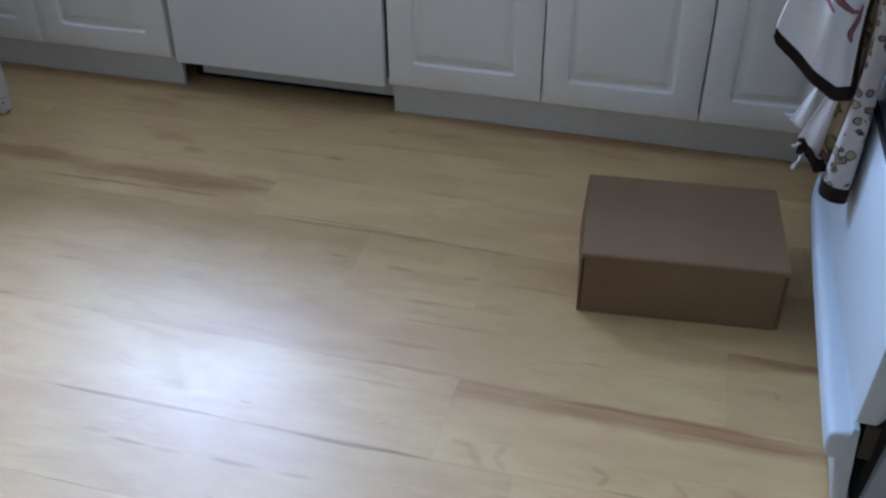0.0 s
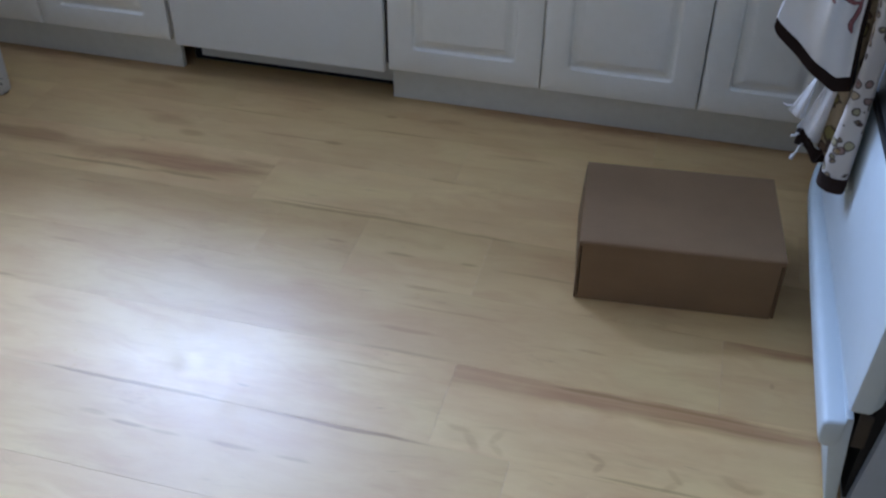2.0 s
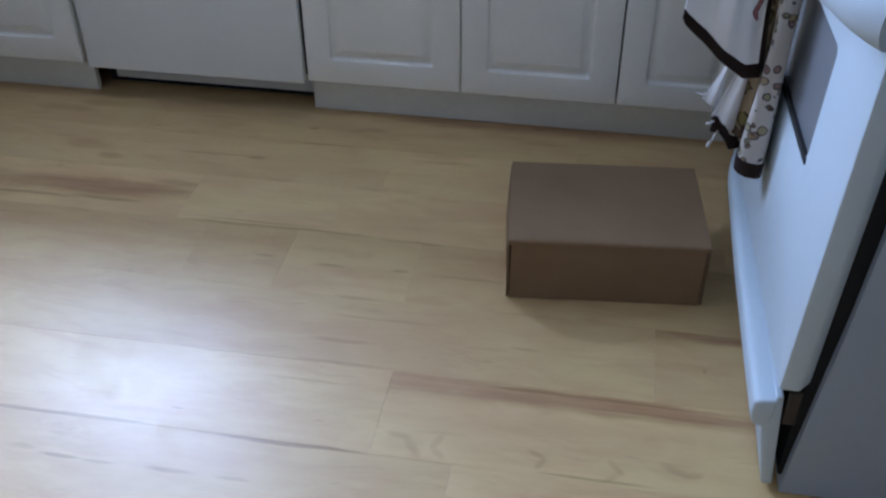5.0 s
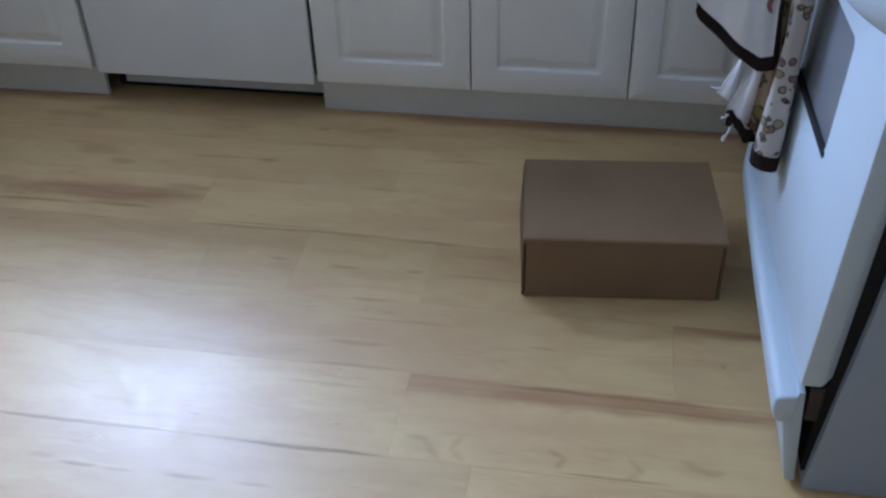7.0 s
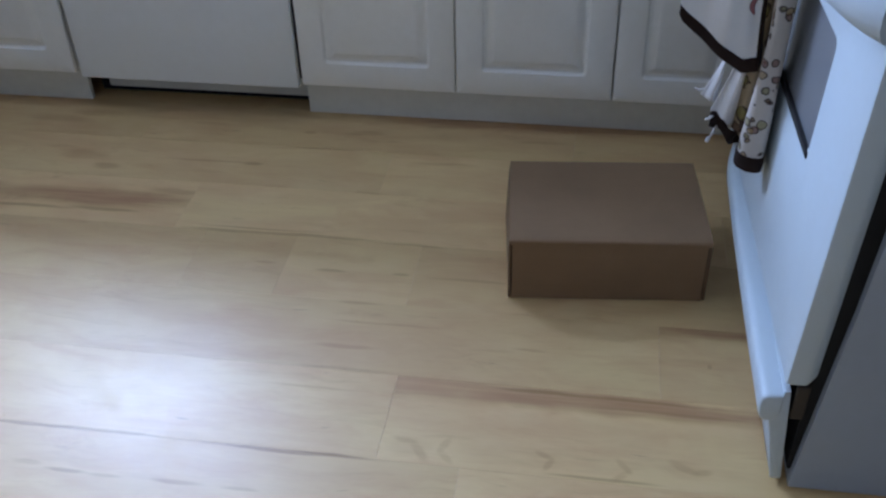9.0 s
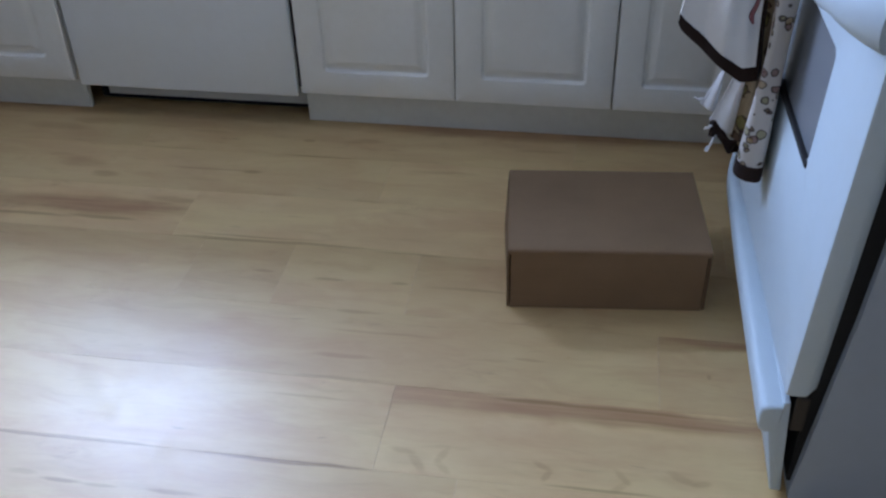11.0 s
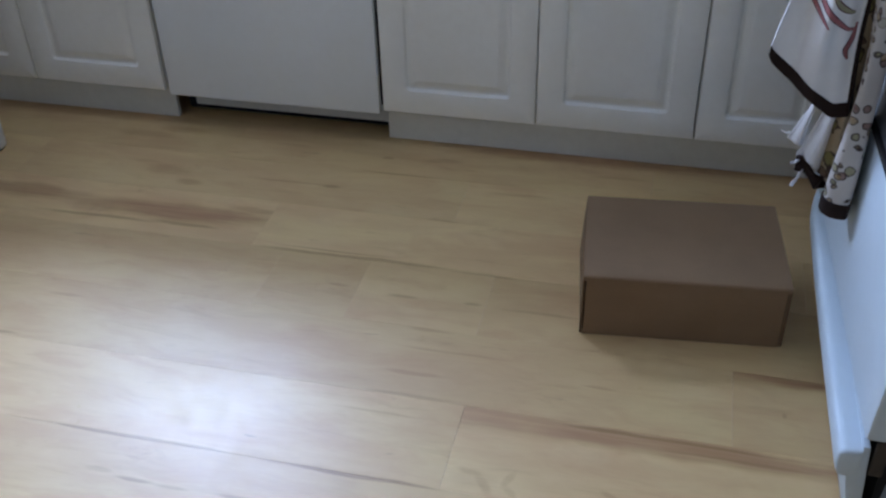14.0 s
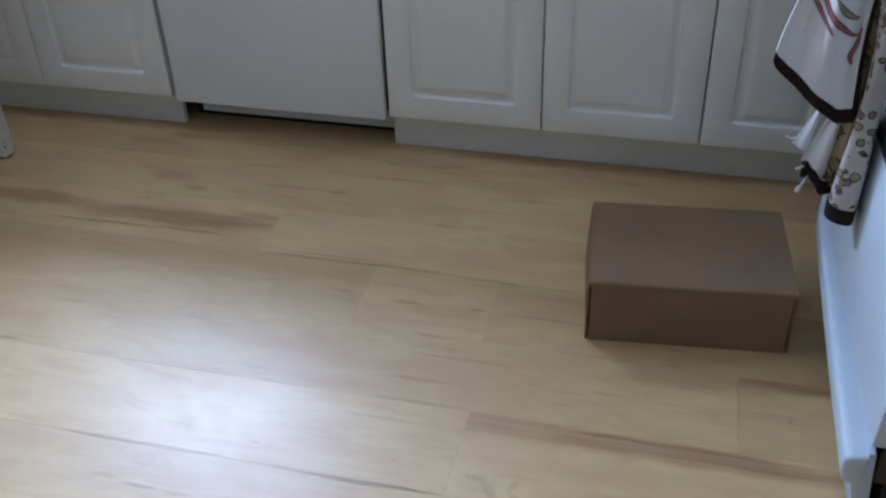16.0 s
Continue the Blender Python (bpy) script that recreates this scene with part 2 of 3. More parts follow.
# heartwood marks, by plank, and dark bands along the cabinet bases
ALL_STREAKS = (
    # first and third bands, and the one between: brown dirt with painted contact shade
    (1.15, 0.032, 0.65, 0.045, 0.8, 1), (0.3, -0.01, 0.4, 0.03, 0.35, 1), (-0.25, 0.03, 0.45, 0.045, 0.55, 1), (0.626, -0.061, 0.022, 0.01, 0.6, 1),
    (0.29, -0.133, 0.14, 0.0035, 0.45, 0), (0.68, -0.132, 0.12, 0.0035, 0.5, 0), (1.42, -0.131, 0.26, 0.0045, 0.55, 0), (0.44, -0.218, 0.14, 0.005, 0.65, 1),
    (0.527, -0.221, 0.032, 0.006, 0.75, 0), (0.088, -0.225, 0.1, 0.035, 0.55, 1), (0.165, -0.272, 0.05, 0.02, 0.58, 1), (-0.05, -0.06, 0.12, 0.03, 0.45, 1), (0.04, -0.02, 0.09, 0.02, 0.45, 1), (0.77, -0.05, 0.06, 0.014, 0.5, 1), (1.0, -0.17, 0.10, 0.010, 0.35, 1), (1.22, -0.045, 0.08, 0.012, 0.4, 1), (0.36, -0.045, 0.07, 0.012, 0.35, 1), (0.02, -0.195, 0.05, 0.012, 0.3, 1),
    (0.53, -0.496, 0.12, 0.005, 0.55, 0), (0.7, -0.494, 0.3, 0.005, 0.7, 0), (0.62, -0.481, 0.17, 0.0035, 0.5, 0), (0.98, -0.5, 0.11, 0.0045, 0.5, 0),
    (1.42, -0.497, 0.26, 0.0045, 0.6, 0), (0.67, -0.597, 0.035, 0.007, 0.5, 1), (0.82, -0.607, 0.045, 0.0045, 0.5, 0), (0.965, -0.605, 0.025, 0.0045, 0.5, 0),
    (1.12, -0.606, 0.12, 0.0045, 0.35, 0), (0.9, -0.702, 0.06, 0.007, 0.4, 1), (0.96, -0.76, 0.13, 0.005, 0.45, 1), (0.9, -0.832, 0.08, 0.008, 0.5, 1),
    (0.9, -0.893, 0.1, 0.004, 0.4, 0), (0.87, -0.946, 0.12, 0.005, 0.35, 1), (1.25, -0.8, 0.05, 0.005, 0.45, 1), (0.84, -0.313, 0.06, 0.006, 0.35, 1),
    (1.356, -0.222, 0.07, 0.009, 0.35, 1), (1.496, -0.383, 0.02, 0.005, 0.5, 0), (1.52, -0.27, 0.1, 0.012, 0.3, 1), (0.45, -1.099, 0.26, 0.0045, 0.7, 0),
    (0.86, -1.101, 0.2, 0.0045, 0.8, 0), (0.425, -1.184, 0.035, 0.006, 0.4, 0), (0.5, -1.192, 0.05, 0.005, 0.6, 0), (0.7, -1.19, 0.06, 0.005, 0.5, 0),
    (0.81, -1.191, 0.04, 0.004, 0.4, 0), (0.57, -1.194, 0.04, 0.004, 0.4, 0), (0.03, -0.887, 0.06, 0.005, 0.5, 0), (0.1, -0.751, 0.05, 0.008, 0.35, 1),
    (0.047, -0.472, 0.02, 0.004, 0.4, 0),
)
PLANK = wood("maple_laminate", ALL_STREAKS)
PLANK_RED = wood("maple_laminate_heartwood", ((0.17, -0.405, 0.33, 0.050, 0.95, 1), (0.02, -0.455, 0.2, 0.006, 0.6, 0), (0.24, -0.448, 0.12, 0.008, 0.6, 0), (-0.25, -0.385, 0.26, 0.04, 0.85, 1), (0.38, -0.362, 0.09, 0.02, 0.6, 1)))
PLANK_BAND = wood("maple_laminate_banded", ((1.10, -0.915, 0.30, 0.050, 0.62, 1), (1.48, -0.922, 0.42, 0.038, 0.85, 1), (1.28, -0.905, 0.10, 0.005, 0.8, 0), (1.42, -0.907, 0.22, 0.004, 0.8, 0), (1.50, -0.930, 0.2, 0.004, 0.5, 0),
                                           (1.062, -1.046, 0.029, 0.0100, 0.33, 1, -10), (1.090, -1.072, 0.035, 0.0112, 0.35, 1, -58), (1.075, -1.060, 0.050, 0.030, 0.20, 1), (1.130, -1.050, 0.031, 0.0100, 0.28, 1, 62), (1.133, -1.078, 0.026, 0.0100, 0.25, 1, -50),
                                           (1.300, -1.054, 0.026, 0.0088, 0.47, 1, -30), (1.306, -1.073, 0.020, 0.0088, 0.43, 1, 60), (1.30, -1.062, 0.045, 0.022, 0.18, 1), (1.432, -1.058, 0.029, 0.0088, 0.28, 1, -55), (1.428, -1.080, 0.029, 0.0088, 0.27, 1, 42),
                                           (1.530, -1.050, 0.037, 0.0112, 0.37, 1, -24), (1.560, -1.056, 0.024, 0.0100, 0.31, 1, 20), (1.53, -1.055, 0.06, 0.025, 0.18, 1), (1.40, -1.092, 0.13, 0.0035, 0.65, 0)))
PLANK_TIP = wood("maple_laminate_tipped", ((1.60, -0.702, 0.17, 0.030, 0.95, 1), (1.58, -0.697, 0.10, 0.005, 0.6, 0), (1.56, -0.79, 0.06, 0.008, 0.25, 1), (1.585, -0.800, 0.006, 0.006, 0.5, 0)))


# ---- mesh helpers ----
def part(name, bm, material, parent=None, label=""):
    """Links a bmesh as one mesh object, under parent if given."""
    me = bpy.data.meshes.new(name)
    bmesh.ops.recalc_face_normals(bm, faces=bm.faces)
    bm.to_mesh(me)
    bm.free()
    me.materials.append(material)
    ob = new(name, me)
    if parent:
        ob.parent = parent
    if label:
        ob["label"] = label
    return ob


def smooth(ob, angle=40):
    ob.data.shade_smooth()
    ob.data.set_sharp_from_angle(angle=radians(angle))
    return ob


def thing(name, label, category, x=0.0, y=0.0, z=0.0, rz=0.0, kind="", group=""):
    ob = new(name)
    ob.matrix_world = pose(x, y, z, 0, 0, rz)
    ob.empty_display_size = 0.1
    return tagged(ob, label, category, group, kind)


def box(x0, x1, y0, y1, z0, z1, bevel=0.0, segments=2):
    bm = bmesh.new()
    bmesh.ops.create_cube(bm, size=1.0)
    for v in bm.verts:
        v.co = Vector(((x0 + x1) / 2 + v.co.x * (x1 - x0), (y0 + y1) / 2 + v.co.y * (y1 - y0), (z0 + z1) / 2 + v.co.z * (z1 - z0)))
    if bevel:
        bmesh.ops.bevel(bm, geom=bm.edges[:], offset=bevel, segments=segments, affect="EDGES", profile=0.5)
    return bm


def join(*meshes):
    out = bmesh.new()
    for bm in meshes:
        me = bpy.data.meshes.new("join")
        bm.to_mesh(me)
        bm.free()
        out.from_mesh(me)
        bpy.data.meshes.remove(me)
    return out


def sweep(points, radius, sides=10, flat=1.0, cap=True):
    """A tube through points; radius is a number or a function of 0..1; flat squeezes it sideways."""
    bm = bmesh.new()
    pts = [Vector(p) for p in points]
    rings = []
    n = len(pts)
    for i, p in enumerate(pts):
        d = (pts[min(i + 1, n - 1)] - pts[max(i - 1, 0)]).normalized()
        side = d.cross(Vector((0, 0, 1)))
        side = side.normalized() if side.length > 1e-4 else Vector((1, 0, 0))
        up = side.cross(d).normalized()
        r = radius(i / (n - 1)) if callable(radius) else radius
        rings.append([bm.verts.new(p + side * math.cos(a) * r * flat + up * math.sin(a) * r) for a in (2 * math.pi * k / sides for k in range(sides))])
    for a, b in zip(rings, rings[1:]):
        for k in range(sides):
            bm.faces.new((a[k], a[(k + 1) % sides], b[(k + 1) % sides], b[k]))
    if cap:
        bm.faces.new(rings[0][::-1])
        bm.faces.new(rings[-1])
    return bm


def profile_y(outline, y0, y1, bevel=0.0):
    """A prism along y with the outline (x, z)."""
    bm = bmesh.new()
    a = [bm.verts.new((x, y0, z)) for x, z in outline]
    b = [bm.verts.new((x, y1, z)) for x, z in outline]
    n = len(outline)
    bm.faces.new(a)
    bm.faces.new(b[::-1])
    for i in range(n):
        bm.faces.new((a[i], b[i], b[(i + 1) % n], a[(i + 1) % n]))
    if bevel:
        bmesh.ops.bevel(bm, geom=bm.edges[:], offset=bevel, segments=2, affect="EDGES", profile=0.5)
    return bm


def sheet(fn, nu, nv, thick):
    """Cloth: a grid from fn(u, v), given a real thickness."""
    bm = bmesh.new()
    g = [[Vector(fn(i / nu, j / nv)) for j in range(nv + 1)] for i in range(nu + 1)]
    nor = [[None] * (nv + 1) for _ in range(nu + 1)]
    for i in range(nu + 1):
        for j in range(nv + 1):
            du = g[min(i + 1, nu)][j] - g[max(i - 1, 0)][j]
            dv = g[i][min(j + 1, nv)] - g[i][max(j - 1, 0)]
            nor[i][j] = du.cross(dv).normalized()
    A = [[bm.verts.new(g[i][j] + nor[i][j] * thick / 2) for j in range(nv + 1)] for i in range(nu + 1)]
    B = [[bm.verts.new(g[i][j] - nor[i][j] * thick / 2) for j in range(nv + 1)] for i in range(nu + 1)]
    for i in range(nu):
        for j in range(nv):
            bm.faces.new((A[i][j], A[i + 1][j], A[i + 1][j + 1], A[i][j + 1]))
            bm.faces.new((B[i][j], B[i][j + 1], B[i + 1][j + 1], B[i + 1][j]))
    for i in range(nu):
        bm.faces.new((A[i][0], B[i][0], B[i + 1][0], A[i + 1][0]))
        bm.faces.new((A[i][nv], A[i + 1][nv], B[i + 1][nv], B[i][nv]))
    for j in range(nv):
        bm.faces.new((A[0][j], A[0][j + 1], B[0][j + 1], B[0][j]))
        bm.faces.new((A[nu][j], B[nu][j], B[nu][j + 1], A[nu][j + 1]))
    return bm


def rounded(y0, y1, z0, z1, r, n=5):
    pts = []
    for cy, cz, a0 in ((y1 - r, z1 - r, 0), (y0 + r, z1 - r, 90), (y0 + r, z0 + r, 180), (y1 - r, z0 + r, 270)):
        for k in range(n + 1):
            a = radians(a0 + 90 * k / n)
            pts.append((cy + r * math.cos(a), cz + r * math.sin(a)))
    return pts


# ---- the room ----
X0, X1, Y0, Y1, ZC = -1.26, 2.36, W2_Y, 0.66, 2.62
tagged(part("wall_east", box(X1, X1 + 0.12, Y0, Y1 + 0.12, -0.1, ZC), WALL), "unseen plain beige wall, set close to darken the left side behind the stove", "wall", kind="structure")
# unseen wall, drawn in close to cut the light on the left cabinets
tagged(part("wall_west", box(X0 - 0.12, X0, Y0, Y1 + 0.12, -0.1, ZC), WALL), "unseen plain beige wall, set close to darken the left side", "wall", kind="structure")
south = join(box(X0 - 0.12, W2_X0, Y0 - 0.12, Y0, -0.1, ZC), box(W2_X1, X1 + 0.12, Y0 - 0.12, Y0, -0.1, ZC),
             box(W2_X0, W2_X1, Y0 - 0.12, Y0, -0.1, W2_Z0), box(W2_X0, W2_X1, Y0 - 0.12, Y0, W2_Z1, ZC))
tagged(part("wall_south", south, WALL), "unseen plain beige wall, set close to darken the left side with a window", "wall", kind="structure")
north = join(box(X0, WIN_X0, Y1, Y1 + 0.12, -0.1, ZC), box(WIN_X1, X1, Y1, Y1 + 0.12, -0.1, ZC),
             box(WIN_X0, WIN_X1, Y1, Y1 + 0.12, -0.1, WIN_Z0), box(WIN_X0, WIN_X1, Y1, Y1 + 0.12, WIN_Z1, ZC))
tagged(part("wall_north", north, WALL), "plain beige wall with a window above the worktop", "wall", kind="structure")
tagged(part("ceiling", box(X0 - 0.12, X1 + 0.12, Y0 - 0.12, Y1 + 0.12, ZC, ZC + 0.1), CEIL), "plain white painted ceiling", "ceiling", kind="structure")

win = thing("window_1", "white framed kitchen window above the worktop", "window", kind="structure")
fr = 0.05
for x0, x1, z0, z1 in ((WIN_X0, WIN_X0 + fr, WIN_Z0, WIN_Z1), (WIN_X1 - fr, WIN_X1, WIN_Z0, WIN_Z1),
                       (WIN_X0 + fr, WIN_X1 - fr, WIN_Z0, WIN_Z0 + fr), (WIN_X0 + fr, WIN_X1 - fr, WIN_Z1 - fr, WIN_Z1)):
    part("window_frame", box(x0, x1, Y1 - 0.006, Y1 + 0.06, z0, z1, 0.004), TRIM, win)

win = thing("window_2", "white framed window in the rear wall", "window", kind="structure")
for x0, x1, z0, z1 in ((W2_X0, W2_X0 + fr, W2_Z0, W2_Z1), (W2_X1 - fr, W2_X1, W2_Z0, W2_Z1),
                       (W2_X0 + fr, W2_X1 - fr, W2_Z0, W2_Z0 + fr), (W2_X0 + fr, W2_X1 - fr, W2_Z1 - fr, W2_Z1)):
    part("window_frame", box(x0, x1, Y0 - 0.06, Y0 + 0.006, z0, z1, 0.004), TRIM, win)

# ---- base cabinets ----
DOOR_BOTTOM, DOOR_TOP = 0.105, 0.735


def panel_door(w, h):
    """A routed raised-panel door, front face on y = 0, left lower corner at the origin."""
    bm = bmesh.new()
    t = 0.019
    rings = []
    for m, y, r in ((0.004, t, 0.002), (0.0, t - 0.004, 0.002), (0.0, 0.0042, 0.002), (0.0012, 0.0013, 0.003), (0.0042, 0.0, 0.004), (0.060, 0.0, 0.012), (0.0632, 0.0009, 0.011), (0.0658, 0.0046, 0.010),
                    (0.0686, 0.0080, 0.008), (0.0735, 0.0088, 0.007), (0.0775, 0.0080, 0.006), (0.088, 0.0024, 0.004), (0.093, 0.0010, 0.003), (0.097, 0.0008, 0.003)):
        rings.append([bm.verts.new((x, y, z)) for x, z in rounded(m, w - m, m, h - m, r, 4)])
    n = len(rings[0])
    for a, b in zip(rings, rings[1:]):
        for k in range(n):
            bm.faces.new((a[k], a[(k + 1) % n], b[(k + 1) % n], b[k]))
    bm.faces.new(rings[0])
    bm.faces.new(rings[-1])
    return bm


def base_cabinet(x0, x1, doors, label):
    c = thing("base_cabinet", label, "cabinet", x0, 0, 0, group="base cabinets")
    w = x1 - x0
    part("body", box(0.0005, w - 0.0005, 0.0215, Y1 - 0.003, DOOR_BOTTOM + 0.002, 0.868, 0.001, 1), CABINET, c)
    for a, b in doors:
        d = smooth(part("door", panel_door(b - a, DOOR_TOP - DOOR_BOTTOM), CABINET, c), 25)
        d.location = (a - x0, 0.0, DOOR_BOTTOM)
        f = smooth(part("drawer_front", box(0, b - a, 0.0, 0.019, 0.742, 0.862, 0.004), CABINET, c), 30)
        f.location = (a - x0, 0, 0)
    return c


W_LABEL = "two-door white raised-panel base cabinet above a grey toe kick"
base_cabinet(-1.205, -0.402, ((-1.203, -0.806), (-0.803, -0.404)), W_LABEL)
base_cabinet(-0.401, -0.012, ((-0.3995, -0.0135),), "single-door white raised-panel base cabinet beside the dishwasher")
base_cabinet(0.600, 1.381, ((0.6025, 0.9955), (0.9990, 1.3795)), W_LABEL)
base_cabinet(1.382, 1.690, ((1.3835, 1.685),), "narrow white raised-panel base cabinet beside the stove")

for a, b in ((-1.205, -0.012), (0.600, 1.690)):
    tagged(part("toe_kick_trim", box(a, b, 0.046, 0.062, 0.0022, DOOR_BOTTOM + 0.001, 0.001, 1), KICK), "grey laminate toe kick below the cabinets", "toe kick", kind="structure")

dw = thing("dishwasher", "white built-in dishwasher with a plain flat front panel", "dishwasher", 0, 0, 0)
smooth(part("front_panel", box(0.003, 0.5928, -0.004, 0.022, 0.096, 0.72, 0.004, 3), DISH, dw), 30)
smooth(part("control_panel", box(0.003, 0.5928, -0.010, 0.022, 0.725, 0.862, 0.006, 3), DISH, dw), 30)
# tub coloured black to paint the shade in the gaps beside the panel
part("tub", box(-0.008, 0.597, 0.034, Y1 - 0.01, 0.106, 0.864), BLACK, dw)
part("kick_plate", box(0.022, 0.592, 0.095, 0.103, 0.021, 0.104, 0.001, 1), KICK, dw, "grey kick plate set back under the door")
# black block added below the dishwasher, where there is only shade
part("underside_shade", box(-0.006, 0.592, 0.108, 0.25, 0.004, 0.098), BLACK, dw, "black filler standing for the shade below the tub")
for x in (0.06, 0.54):
    part("levelling_foot", sweep(((x, 0.15, 0.003), (x, 0.15, 0.02), (x, 0.15, 0.105)), 0.012, 8), BLACK, dw)

wt = thing("worktop", "grey laminate worktop along the cabinets", "worktop")
smooth(part("worktop_slab", box(-1.205, X1 - 0.003, -0.022, Y1 - 0.003, 0.870, 0.908, 0.006, 3), TOP, wt), 30)

# ---- stove ----
SX, SY0, SY1 = 1.650, -1.065, -0.305
st = thing("stove", "white enamel freestanding stove with oven door and storage drawer", "stove")
part("body", profile_y(((1.692, 0.004), (1.698, 0.09), (1.708, 0.216), (1.721, 0.374), (1.729, 0.512), (1.738, 0.70), (1.743, 0.895), (X1 - 0.004, 0.895), (X1 - 0.004, 0.004)), SY0 - 0.004, SY1, 0.002), STOVE_SIDE_SHADED, st, "white enamelled side panels, shade and bluish light put into the colour")
# black block added in the door gap in place of its shade
part("gap_shade", box(1.688, 1.745, SY0 + 0.012, SY1 - 0.012, 0.03, 0.885), BLACK, st, "black filler standing for the shade behind the door")
# oven door, with a window opening
OZ0, OZ1 = 0.222, 0.845
VY0, VY1, VZ0, VZ1, VR = -0.868, -0.430, 0.505, 0.690, 0.018


def hung(bm):
    """The door leans back a little and stands slightly askew on its hinges."""
    for v in bm.verts:
        v.co.x += 0.035 * (v.co.z - 0.22) - 0.035 * (v.co.y - SY0)
    return bm


def oven_door():
    bm = bmesh.new()
    n = 5
    loops = []
    for x, inset in ((1.698, 0.018), (1.694, 0.010), (1.682, 0.001), (1.678, 0.0), (1.656, 0.0), (1.6517, 0.0015), (1.650, 0.006)):
        loops.append([bm.verts.new((x, y, z)) for y, z in rounded(SY0 + inset, SY1 - inset, OZ0 + inset, OZ1 - inset, 0.010, n)])
    for x, inset in ((1.650, 0.0), (1.6515, 0.003), (1.657, 0.004)):
        loops.append([bm.verts.new((x, y, z)) for y, z in rounded(VY0 + inset, VY1 - inset, VZ0 + inset, VZ1 - inset, VR, n)])
    m = len(loops[0])
    for a, b in zip(loops, loops[1:]):
        for k in range(m):
            bm.faces.new((a[k], a[(k + 1) % m], b[(k + 1) % m], b[k]))
    bm.faces.new(loops[0])
    return bm


od = smooth(part("oven_door", hung(oven_door()), ENAMEL, st, "white enamel oven door"), 35)
bm = bmesh.new()
bm.faces.new([bm.verts.new((1.6545, y, z)) for y, z in rounded(VY0 + 0.004, VY1 - 0.004, VZ0 + 0.004, VZ1 - 0.004, VR, 5)])
ext = bmesh.ops.extrude_face_region(bm, geom=bm.faces[:])
for v in [g for g in ext["geom"] if isinstance(g, bmesh.types.BMVert)]:
    v.co.x += 0.002
part("oven_window", hung(bm), OVEN_GLASS, od, "grey tinted oven window")
part("window_seal", hung(box(1.6475, 1.6550, VY0 - 0.001, VY1 + 0.001, VZ0 - 0.004, VZ0 + 0.007, 0.001, 1)), BLACK, od, "black seal along the window")
# bowed handle
HX, HZ = 1.588, 0.816
hp = []
for k in range(41):
    u = k / 40
    y = SY0 + 0.008 + u * (SY1 - SY0 - 0.016)
    e = min(u, 1 - u) / 0.17
    hp.append((1.650 - (1.650 - HX) * math.sin(min(e, 1) * math.pi / 2) ** 0.85, y, HZ))
smooth(part("handle", hung(sweep(hp, lambda u: 0.025 + 0.016 * max(0, 1 - min(u, 1 - u) / 0.10), 16, 0.75)), ENAMEL, od, "bowed white enamel handle"), 60)
# drawer with a lip along its top
dr = smooth(part("drawer", profile_y(((1.6640, 0.012), (1.6390, 0.143), (1.6460, 0.165), (1.652, 0.200), (1.652, 0.2085), (1.663, 0.2085), (1.6700, 0.12), (1.6815, 0.012)), SY0 + 0.004, SY1 - 0.004, 0.003), ENAMEL, st, "white storage drawer below the oven"), 35)
LIP = ((1.6530, 0.168), (1.6500, 0.156), (1.6430, 0.1485), (1.6320, 0.147), (1.6245, 0.1515), (1.6205, 0.162), (1.6192, 0.178), (1.6200, 0.1915), (1.6222, 0.1970), (1.6265, 0.2000), (1.6330, 0.2018), (1.6530, 0.2035))
lip = bmesh.new()
rings = []
STEPS = [(0.0, 0.80), (0.0012, 0.91), (0.0035, 0.98), (0.008, 1.0)] + [(0.03 * k, 1.0) for k in range(1, 26)] + [(0.765, 0.9)]
for run, shut in STEPS:
    f = run / 0.765
    bow = 0.003 * math.sin(math.pi * f) - 0.018 * max(0.0, (f - 0.85) / 0.15) ** 2
    rings.append([lip.verts.new((1.638 + (x - bow * (1.653 - x) / 0.033 - 1.638) * shut, SY0 - 0.003 + run, 0.177 + (z - 0.177) * shut)) for x, z in LIP])
for a, b in zip(rings, rings[1:]):
    for k in range(len(LIP)):
        lip.faces.new((a[k], a[(k + 1) % len(LIP)], b[(k + 1) % len(LIP)], b[k]))
lip.faces.new(rings[0])
lip.faces.new(rings[-1][::-1])
smooth(part("lip", lip, ENAMEL, dr, "rounded grip lip"), 35)
part("hinge_plate", box(1.669, 1.690, SY0 + 0.004, SY0 + 0.010, 0.150, 0.219, 0.003), plain("tarnished_brass", (0.045, 0.035, 0.026), 0.7), st, "dull metal plate")
for y in (SY0 + 0.05, SY1 - 0.05):
    for x in (1.76, 2.28):
        part("foot", sweep(((x, y, 0.0025), (x, y, 0.01), (x, y, 0.02)), 0.016, 8), BLACK, st)
# control fascia and hob
part("control_fascia", box(1.660, 1.712, SY0, SY1, 0.852, 0.900, 0.006), ENAMEL, st)
part("hob", box(1.655, X1 - 0.02, SY0, SY1, 0.900, 0.918, 0.005), ENAMEL, st)

# ---- towels on the oven handle ----
def ease(a, b, t):
    t = max(0.0, min(1.0, t))
    t = t * t * (3 - 2 * t)
    return a + (b - a) * t


# printed towel, folded to a narrow roll that hangs straight down
TB = 0.362
t1 = thing("tea_towel", "cream printed cotton tea towel folded narrow over the oven handle", "towel", group="towels on the oven handle")


